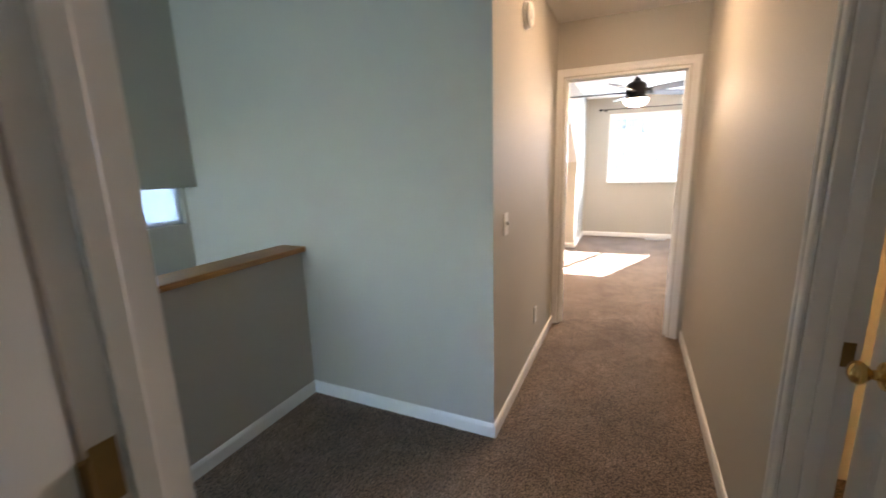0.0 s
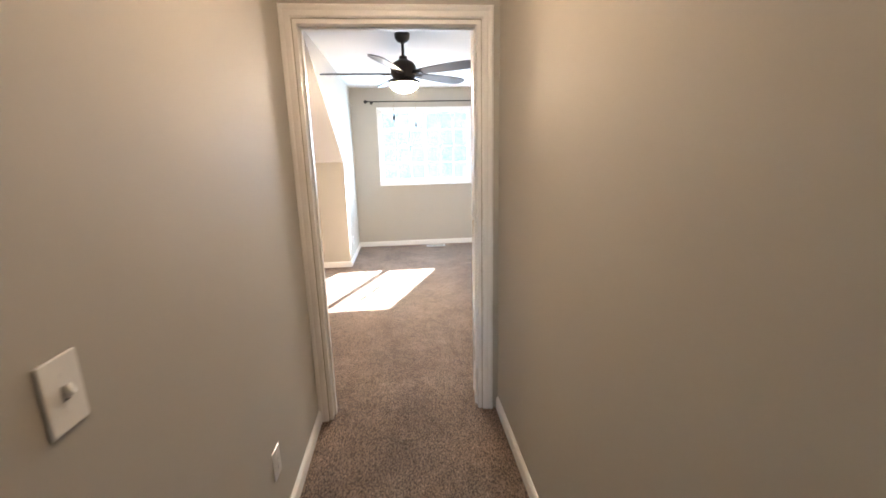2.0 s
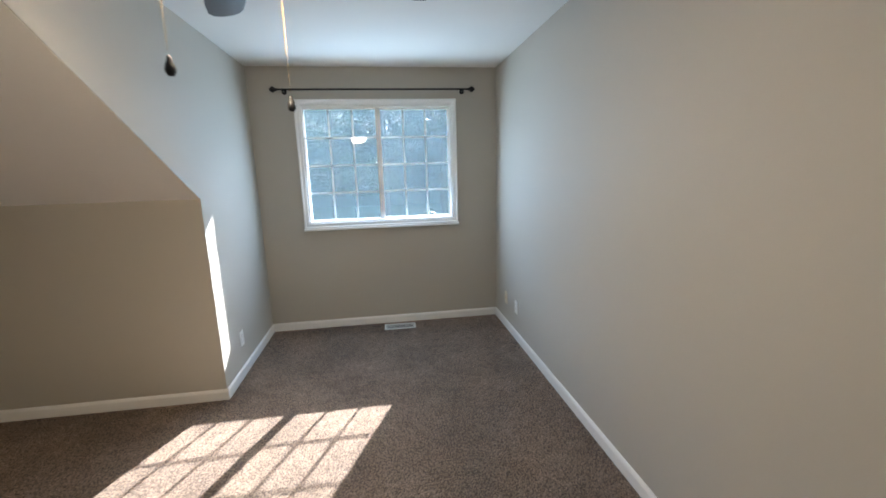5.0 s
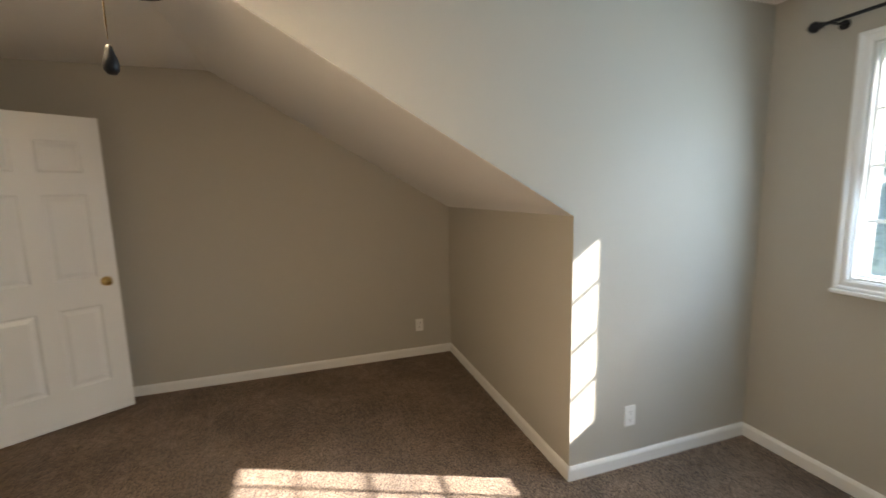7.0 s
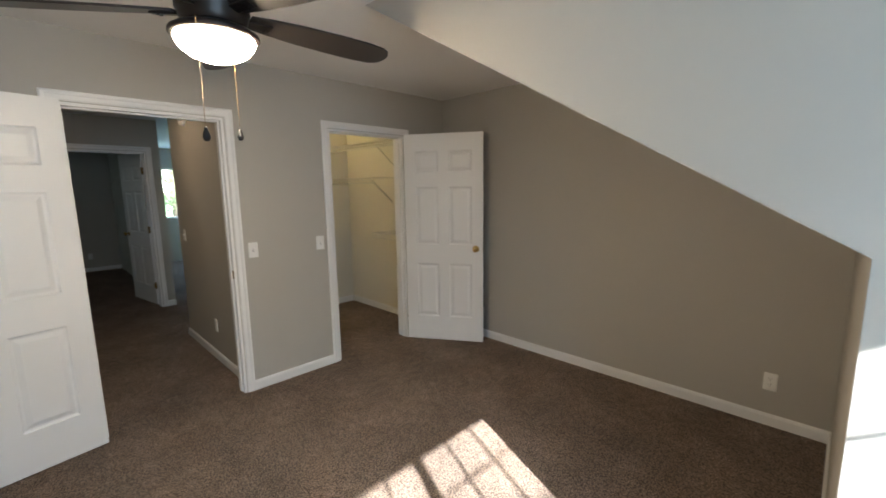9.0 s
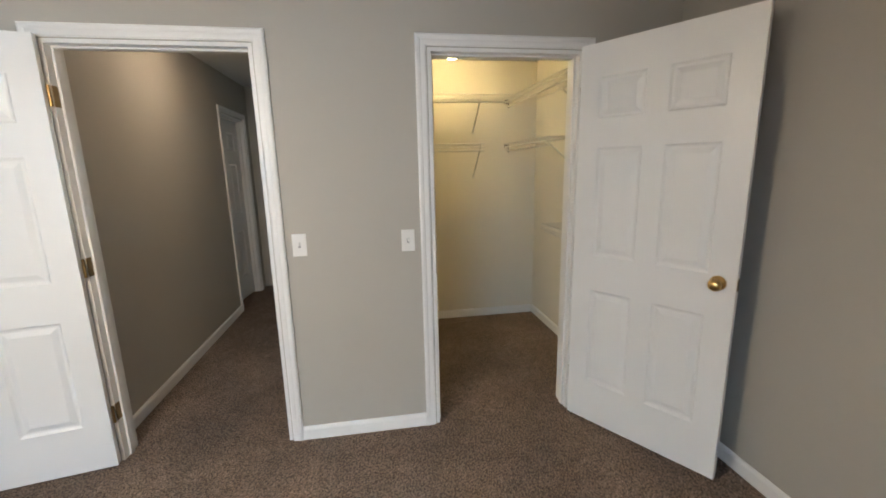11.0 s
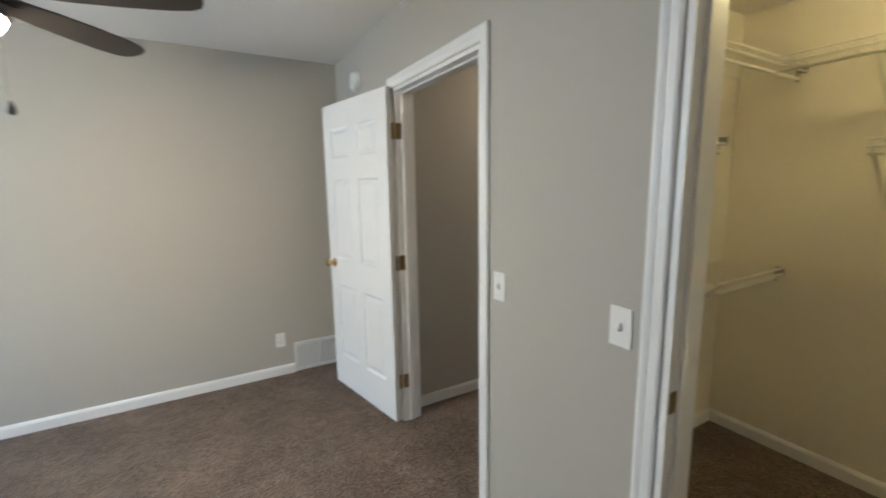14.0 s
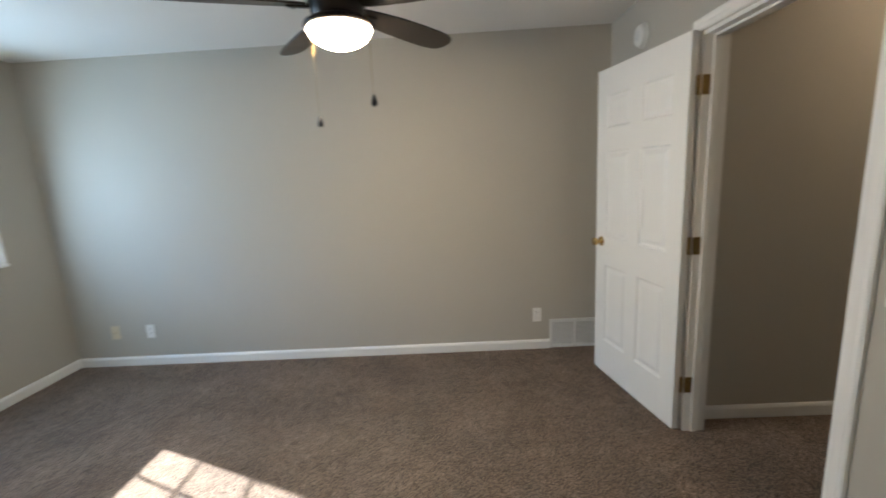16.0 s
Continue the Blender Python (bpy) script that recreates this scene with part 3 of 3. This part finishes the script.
# ---------- curtain rod ----------
rod = thing("curtain_rod", pose(0.235, 8.06, 2.235), "thin black iron curtain rod with ball finials above the window", "curtain rod")
part("rod", tube(bmesh.new(), (-0.86, 0, 0), (0.86, 0, 0), 0.008, n=14), BLACK, rod)
for s in (-1, 1):
    R = Matrix.Translation((s * 0.86, 0, 0)) @ Matrix.Rotation(s * math.pi / 2, 4, "Y")
    part("finial", lathe([(0.010, -0.012), (0.016, -0.008), (0.010, -0.002), (0.022, 0.010), (0.027, 0.022), (0.022, 0.035), (0.010, 0.043), (0.012, 0.047), (0.002, 0.052)], 18, R), BLACK, rod)
    bm = tube(bmesh.new(), (s * 0.80, 0, -0.012), (s * 0.80, 0.066, -0.012), 0.006, n=10)
    tube(bm, (s * 0.80, 0.064, -0.012), (s * 0.80, 0.07, -0.012), 0.022, n=18)
    box(bm, s * 0.80 - 0.007, -0.012, -0.016, s * 0.80 + 0.007, 0.012, -0.008)
    part("bracket", bm, BLACK, rod)

# ---------- ceiling fan ----------
fan = thing("ceiling_fan", pose(-0.093, 5.302, TOP - 0.018), "dark bronze ceiling fan with five blades and a lit bowl", "ceiling fan")
part("canopy", lathe([(0.066, 0.018), (0.066, -0.004), (0.060, -0.030), (0.045, -0.046), (0.022, -0.055), (0.018, -0.058)]), BRONZE, fan)
part("downrod", tube(bmesh.new(), (0, 0, -0.05), (0, 0, -0.185), 0.0125, n=16), BRONZE, fan)
part("motor_housing", lathe([(0.030, -0.160), (0.036, -0.166), (0.036, -0.182), (0.050, -0.192), (0.085, -0.210), (0.106, -0.235), (0.112, -0.262), (0.112, -0.298), (0.104, -0.312), (0.104, -0.322), (0.096, -0.340), (0.090, -0.350)], 40), BRONZE, fan)
part("light_ring", lathe([(0.092, -0.350), (0.120, -0.356), (0.136, -0.366), (0.138, -0.376), (0.128, -0.382), (0.118, -0.382)], 40), BRONZE, fan)
part("glass_bowl", lathe([(0.121, -0.380), (0.123, -0.388), (0.117, -0.404), (0.103, -0.422), (0.080, -0.438), (0.050, -0.450), (0.020, -0.455), (0.002, -0.456)], 40), BOWL, fan, "frosted glass bowl, lit warm white")
for i in range(5):
    A = Matrix.Rotation(radians(FAN_TURN + 72 * i), 4, "Z") @ Matrix.Translation((0, 0, -0.300)) @ Matrix.Rotation(radians(-13), 4, "X")
    prof = [(0.115, 0.034), (0.18, 0.046), (0.30, 0.060), (0.45, 0.068), (0.58, 0.069), (0.655, 0.062), (0.690, 0.046), (0.704, 0.022)]
    pts = [(x, y) for x, y in prof] + [(0.708, 0.0)] + [(x, -y) for x, y in prof[::-1]]
    bm = prism(pts, -0.004, 0.004, "z")
    bmesh.ops.transform(bm, matrix=A, verts=bm.verts)
    blade = part("blade", bm, BLADE, fan)
    bm = boxes((0.095, -0.020, -0.012, 0.190, 0.020, -0.0045), bevel=0.003)
    for u in (-0.012, 0.012):
        tube(bm, (0.165, u, -0.015), (0.165, u, -0.011), 0.005, n=8)
    bmesh.ops.transform(bm, matrix=A, verts=bm.verts)
    part("blade_arm", bm, BRONZE, blade)
for px, py, pz in ((0.096, 0.142, 1.729), (-0.10, -0.13, 1.768)):
    bm = bmesh.new()
    z = pz + 0.05
    while z < TOP - 0.372:
        bmesh.ops.create_icosphere(bm, subdivisions=1, radius=0.0018, matrix=Matrix.Translation((px, py, z - TOP)))
        z += 0.0052
    tube(bm, (px, py, pz + 0.03 - TOP), (px, py, -0.370), 0.0007, n=5)
    chain = part("pull_chain", bm, OLDBRASS, fan, "beaded brass pull chain")
    part("fob", lathe([(0.002, 0.022), (0.0045, 0.020), (0.0055, 0.013), (0.0095, 0.002), (0.0115, -0.007), (0.0105, -0.015), (0.006, -0.021), (0.001, -0.022)], 18, Matrix.Translation((px, py, pz - TOP))), BLACK, chain, "dark teardrop fob")


# ---------- electrical plates ----------
def plate_at(m, kind, label, material=None):
    """A wall plate; local x right, z up, y out of the wall."""
    material = material or PLASTIC
    names = {"switch": ("light_switch", "light switch"), "outlet": ("wall_outlet", "outlet"), "jack": ("cable_plate", "wall plate")}
    p = thing(names[kind][0], m, label, names[kind][1], group=names[kind][1] + " plates")
    part("plate", boxes((-0.035, 0, -0.0575, 0.035, 0.006, 0.0575), bevel=0.0022), material, p)
    for z in ((-0.03, 0.03) if kind == "switch" else (0,)):
        part("screw", tube(bmesh.new(), (0, 0.005, z), (0, 0.0068, z), 0.0032, n=10), material, p)
    if kind == "switch":
        part("toggle_recess", boxes((-0.0055, 0.0055, -0.012, 0.0055, 0.0064, 0.012)), DUCT, p)
        bm = boxes((-0.0042, 0, -0.009, 0.0042, 0.017, 0.009), bevel=0.0015)
        bmesh.ops.transform(bm, matrix=Matrix.Translation((0, 0.003, 0)) @ Matrix.Rotation(radians(28), 4, "X"), verts=bm.verts)
        part("toggle", bm, material, p)
    elif kind == "outlet":
        for z in (-0.0195, 0.0195):
            bm = tube(bmesh.new(), (0, 0.004, z), (0, 0.0078, z), 0.0165, n=20)
            soc = part("socket", bm, material, p)
            for u in (-0.0062, 0.0062):
                part("slot", boxes((u - 0.0011, 0.0077, z + 0.001, u + 0.0011, 0.0081, z + 0.010)), DARK, soc)
            part("slot", tube(bmesh.new(), (0, 0.0077, z - 0.0075), (0, 0.0081, z - 0.0075), 0.0024, n=8), DARK, soc)
    else:
        part("connector", tube(bmesh.new(), (0, 0.005, 0), (0, 0.013, 0), 0.0048, n=12), BRASS, p)
    return p


plate_at(pose(-0.735, YE, 1.094), "switch", "white toggle switch plate beside the bedroom doorway")
plate_at(pose(-1.285, YE, 1.092), "switch", "white toggle switch plate beside the closet doorway")
plate_at(pose(HL, 2.105, 1.100, 0, 0, -90), "switch", "white toggle switch plate on the hall wall")
plate_at(pose(HL, 2.875, 0.33, 0, 0, -90), "outlet", "white outlet low on the hall wall")
plate_at(pose(XL, 6.60, 0.290, 0, 0, -90), "outlet", "white outlet low on the gable wall")
plate_at(pose(XC, 7.278, 0.287, 0, 0, -90), "outlet", "white outlet low on the dormer cheek")
plate_at(pose(XR, 7.470, 0.296, 0, 0, 90), "outlet", "white outlet low on the long wall")
plate_at(pose(XR, 7.770, 0.296, 0, 0, 90), "jack", "almond cable plate low on the long wall", ALMOND)
plate_at(pose(XR, 4.258, 0.291, 0, 0, 90), "outlet", "white outlet beside the return grille")
plate_at(pose(-0.30, -3.6, 0.30), "outlet", "white outlet on the far wall of the dark bedroom")


def detector(m, label):
    d = thing("smoke_detector", m, label, "smoke detector", group="smoke detectors")
    part("base", lathe([(0.070, 0), (0.070, 0.010), (0.066, 0.014)], 32), PLASTIC, d)
    part("cover", lathe([(0.064, 0.013), (0.063, 0.026), (0.056, 0.036), (0.040, 0.040), (0.002, 0.041)], 32), PLASTIC, d)
    part("vent_ring", lathe([(0.030, 0.040), (0.030, 0.0425), (0.024, 0.0430), (0.002, 0.0430)], 24), VENT, d)


detector(pose(0.857, YE, 2.206, -90), "round white smoke detector above the open door")
detector(pose(HL, 2.49, 2.19, 0, 90), "round white smoke detector high on the hall wall")

# ---------- return grille and floor register ----------
gr = thing("return_grille", pose(XR, 3.955, 0.0), "white enamel return air grille with fine louvres beside the door", "air vent")
y0, y1, z0, z1 = -0.205, 0.205, 0.006, 0.246
part("frame", boxes((-0.010, y0, z0, 0, y0 + 0.022, z1), (-0.010, y1 - 0.022, z0, 0, y1, z1), (-0.010, y0 + 0.022, z0, 0, y1 - 0.022, z0 + 0.022), (-0.010, y0 + 0.022, z1 - 0.022, 0, y1 - 0.022, z1), (-0.0095, -0.007, z0 + 0.022, 0, 0.007, z1 - 0.022)), VENT, gr)
part("backing", boxes((-0.0012, y0 + 0.02, z0 + 0.02, -0.0004, y1 - 0.02, z1 - 0.02)), DUCT, gr)
for i in range(19):
    z = z0 + 0.028 + i * 0.0103
    for a, b in ((y0 + 0.022, -0.007), (0.007, y1 - 0.022)):
        bm = boxes((-0.0085, a, -0.0008, -0.0012, b, 0.0008))
        bmesh.ops.transform(bm, matrix=Matrix.Translation((0, 0, z)) @ Matrix.Translation((-0.005, 0, 0)) @ Matrix.Rotation(radians(-35), 4, "Y") @ Matrix.Translation((0.005, 0, 0)), verts=bm.verts)
        part("louvre", bm, VENT, gr)
rg = thing("floor_register", pose(0.348, 7.990, 0.0), "white metal floor register let into the carpet", "floor vent")
a, b = 0.152, 0.070
part("frame", boxes((-a, -b, 0, a, -b + 0.020, 0.006), (-a, b - 0.020, 0, a, b, 0.006), (-a, -b + 0.020, 0, -a + 0.020, b - 0.020, 0.006), (a - 0.020, -b + 0.020, 0, a, b - 0.020, 0.006), bevel=0.0015), VENT, rg)
part("backing", boxes((-a + 0.02, -b + 0.02, 0.0004, a - 0.02, b - 0.02, 0.0015)), DUCT, rg)
for i in range(26):
    x = -a + 0.026 + i * 0.010
    part("fin", boxes((x, -b + 0.02, 0.0015, x + 0.0035, -0.002, 0.005)), VENT, rg)
    part("fin", boxes((x, 0.002, 0.0015, x + 0.0035, b - 0.02, 0.005)), VENT, rg)


# ---------- closet ----------
def wire_shelf(m, length, depth, braces, label, ends=()):
    """Ventilated wire shelf: local x along the wall, y out from it, z = 0 at the deck."""
    s = thing("wire_shelf", m, label, "shelf", group="closet wire shelves")
    for nm, y, z, r in (("back_rod", 0.008, 0, 0.0035), ("mid_rod", depth * 0.5, -0.004, 0.003), ("front_rod", depth, 0, 0.0048), ("lip_rod", depth, -0.030, 0.0048), ("hang_rod", depth - 0.03, -0.058, 0.0078)):
        part(nm, tube(bmesh.new(), (0, y, z), (length, y, z), r, n=8), WIRE, s)
    bm = bmesh.new()
    n = int(length / 0.0254)
    for i in range(n + 1):
        x = min(length, 0.004 + i * 0.0254)
        box(bm, x - 0.0011, 0.006, 0.001, x + 0.0011, depth, 0.0032)
        box(bm, x - 0.0011, depth - 0.001, -0.030, x + 0.0011, depth + 0.0012, 0.001)
    tagged(part("deck", bm, WIRE, s), kind="stuff")
    k = 0.04
    while k < length:
        bm = tube(bmesh.new(), (k, depth, -0.03), (k, depth - 0.028, -0.064), 0.0022, n=6)
        part("rod_hook", bm, WIRE, s)
        k += 0.30
    for x in braces:
        bm = tube(bmesh.new(), (x, depth - 0.005, -0.012), (x, 0.012, -0.262), 0.0058, n=8)
        tube(bm, (x, 0.012, -0.262), (x, 0.003, -0.285), 0.0042, n=8)
        box(bm, x - 0.011, 0.0, -0.298, x + 0.011, 0.004, -0.262)
        part("brace", bm, WIRE, s)
    for e in ends:
        x = (0.006, length - 0.006)[e]
        part("end_clip", boxes((x - 0.006, depth - 0.034, -0.074, x + 0.006, depth - 0.026, 0.004), (x - 0.006, depth - 0.026, -0.036, x + 0.006, depth + 0.005, 0.004), bevel=0.0015), STEEL, s, "grey steel end bracket")
    return s


BX, BY, LX, RX = -2.64, 2.04, -0.75, -2.64
wire_shelf(pose(BX + 0.33, BY, 2.052), 1.27, 0.305, (0.274, 0.945), "long white wire shelf high on the closet back wall")
wire_shelf(pose(-2.065, BY, 1.652), 0.68, 0.305, (0.03, 0.70 - 0.03), "short white wire shelf with a hanging rod")
wire_shelf(pose(RX, 3.55, 2.052, 0, 0, -90), 1.50, 0.305, (0.5,), "white wire shelf high on the closet side wall", (1,))
wire_shelf(pose(RX, 3.02, 1.660, 0, 0, -90), 0.97, 0.305, (0.06,), "white wire shelf halfway up the closet side wall", (1,))
wire_shelf(pose(RX, 3.52, 1.035, 0, 0, -90), 0.57, 0.305, (0.06,), "low white wire shelf on the closet side wall")
wire_shelf(pose(LX, BY + 0.01, 2.052, 0, 0, 90), 1.50, 0.305, (0.9,), "white wire shelf high beside the closet corner", (0,))
wire_shelf(pose(LX, BY + 0.70, 1.680, 0, 0, 90), 0.76, 0.305, (0.6,), "short white wire shelf on the closet wall", (0,))
wire_shelf(pose(LX, BY + 0.01, 1.030, 0, 0, 90), 0.68, 0.305, (0.6,), "low white wire shelf in the closet corner", (0,))
lamp = thing("closet_light", pose(-1.748, 2.60, CT), "round white ceiling globe, lit warm yellow", "ceiling light")
part("base", lathe([(0.075, 0), (0.075, -0.012), (0.060, -0.022), (0.045, -0.028)], 28), PLASTIC, lamp)
part("globe", lathe([(0.042, -0.026), (0.056, -0.036), (0.068, -0.056), (0.071, -0.076), (0.066, -0.098), (0.050, -0.117), (0.026, -0.129), (0.002, -0.132)], 32), GLOBE, lamp, "lit white glass globe")
hatch = thing("attic_hatch", pose(0, 0, 0), "white trimmed attic hatch set up into the closet ceiling", "attic hatch")
o = 0.045
part("hatch_trim", boxes((HX0 - o, HY0 - o, CT - 0.014, HX1 + o, HY0, CT), (HX0 - o, HY1, CT - 0.014, HX1 + o, HY1 + o, CT), (HX0 - o, HY0, CT - 0.014, HX0, HY1, CT), (HX1, HY0, CT - 0.014, HX1 + o, HY1, CT), bevel=0.003), TRIM, hatch)
part("hatch_panel", boxes((HX0 + 0.004, HY0 + 0.004, TOP + 0.085, HX1 - 0.004, HY1 - 0.004, TOP + 0.100)), WHITE, hatch)

# ---------- lamps of the hall and the side room ----------
hl = thing("hall_light", pose(-0.12, 2.62, TOP), "flush frosted dome light on the hall ceiling", "ceiling light")
part("base", lathe([(0.13, 0), (0.13, -0.015), (0.12, -0.02)], 32), PLASTIC, hl)
part("dome", lathe([(0.124, -0.018), (0.120, -0.030), (0.098, -0.046), (0.055, -0.057), (0.002, -0.060)], 32), DOME, hl, "lit frosted dome")
bl = thing("bath_light", pose(1.3, 1.2, TOP), "flush globe light on the side room ceiling", "ceiling light")
part("base", lathe([(0.10, 0), (0.10, -0.015), (0.09, -0.02)], 28), PLASTIC, bl)
part("globe", lathe([(0.088, -0.018), (0.10, -0.05), (0.085, -0.09), (0.045, -0.115), (0.002, -0.12)], 28), BULB, bl, "lit frosted globe")

# ---------- outdoors ----------
G = -3.0
structure("ground", boxes((-400, -400, G - 0.5, 400, 400, G)), LAWN, "mown green lawn reaching to the horizon", "lawn")
structure("road", prism([(-60, 15.0), (60, 22.5), (60, 29.5), (-60, 20.5)], G - 0.02, G + 0.03, "z"), ASPHALT, "pale sunlit street of worn asphalt", "road")
structure("driveway", prism([(9.0, 10.0), (15.5, 10.0), (16.5, 18.0), (10.0, 18.0)], G - 0.02, G + 0.036, "z"), ASPHALT, "pale sunlit driveway", "driveway")


def tree(x, y, h, spread, seed, leaf):
    rnd = random.Random(seed)
    t = thing("tree", pose(x, y, G), "broad leafy tree standing on the lawn", "tree", group="trees outside")
    bm = bmesh.new()
    bend = Vector((rnd.uniform(-0.3, 0.3), rnd.uniform(-0.3, 0.3), 0))
    low = h * 0.22
    p = [Vector((0, 0, 0)), Vector((0, 0, low)) + bend * 0.4, Vector((0, 0, h * 0.55)) + bend, Vector((0, 0, h * 0.9)) + bend * 1.5]
    r = [h * 0.022, h * 0.017, h * 0.011, h * 0.003]
    for i in range(3):
        tube(bm, p[i], p[i + 1], r[i], r[i + 1], n=10)
    tips = []
    for i in range(16):
        u = rnd.uniform(0.22, 0.85)
        a = rnd.uniform(0, 2 * math.pi)
        s = Vector((0, 0, h * u)) + bend * u
        reach = spread * (1.05 - 0.55 * u) * rnd.uniform(0.65, 1.0)
        e = s + Vector((math.cos(a) * reach, math.sin(a) * reach, rnd.uniform(0.02, 0.20) * h))
        tube(bm, s, e, h * 0.007, h * 0.002, n=6)
        tips += [s.lerp(e, 0.45), s.lerp(e, 0.7), e]
    tips.append(p[3])
    part("trunk", bm, BARK, t, "grey-brown trunk and limbs")
    vs, fs = [], []
    for tip in tips:
        rad = spread * rnd.uniform(0.22, 0.36)
        for _ in range(170):
            d = Vector((rnd.gauss(0, 1), rnd.gauss(0, 1), rnd.gauss(0, 0.7))) * rad * 0.5
            c = tip + d
            n = Vector((rnd.gauss(0, 1), rnd.gauss(0, 1), rnd.gauss(0.6, 1))).normalized()
            uu = n.orthogonal().normalized()
            uu.rotate(Matrix.Rotation(rnd.uniform(0, 6.28), 3, n))
            vv = n.cross(uu)
            s = rnd.uniform(0.06, 0.13)
            k = len(vs)
            vs += [c - uu * s, c - vv * s * 0.45, c + uu * s, c + vv * s * 0.45]
            fs.append((k, k + 1, k + 2, k + 3))
    me = bpy.data.meshes.new("crown")
    me.from_pydata(vs, [], fs)
    me.materials.append(leaf)
    cr = new("crown", me)
    cr.parent = t
    return t


rnd = random.Random(5)
tree(3.4, 14.0, 6.2, 2.3, 11, LEAF_B)
tree(-5.5, 15.5, 7.5, 2.8, 12, LEAF_A)
for i in range(15):
    x = -31 + i * 4.6 + rnd.uniform(-1.2, 1.2)
    tree(x, 34 + rnd.uniform(-2, 5) + x * 0.07, rnd.uniform(10.5, 13.0), rnd.uniform(3.6, 4.8), 40 + i, LEAF_A if i % 3 == 0 else LEAF_B)
for i in range(4):
    tree(-10 + i * 4.5, -19 + rnd.uniform(-2, 2), rnd.uniform(8.5, 11), 3.6, 80 + i, LEAF_A)
tagged(mesh("far_wood", boxes((-120, 60, G, 120, 63, G + 22)), LEAF_B), "dark green line of far woods", "woods", kind="stuff")
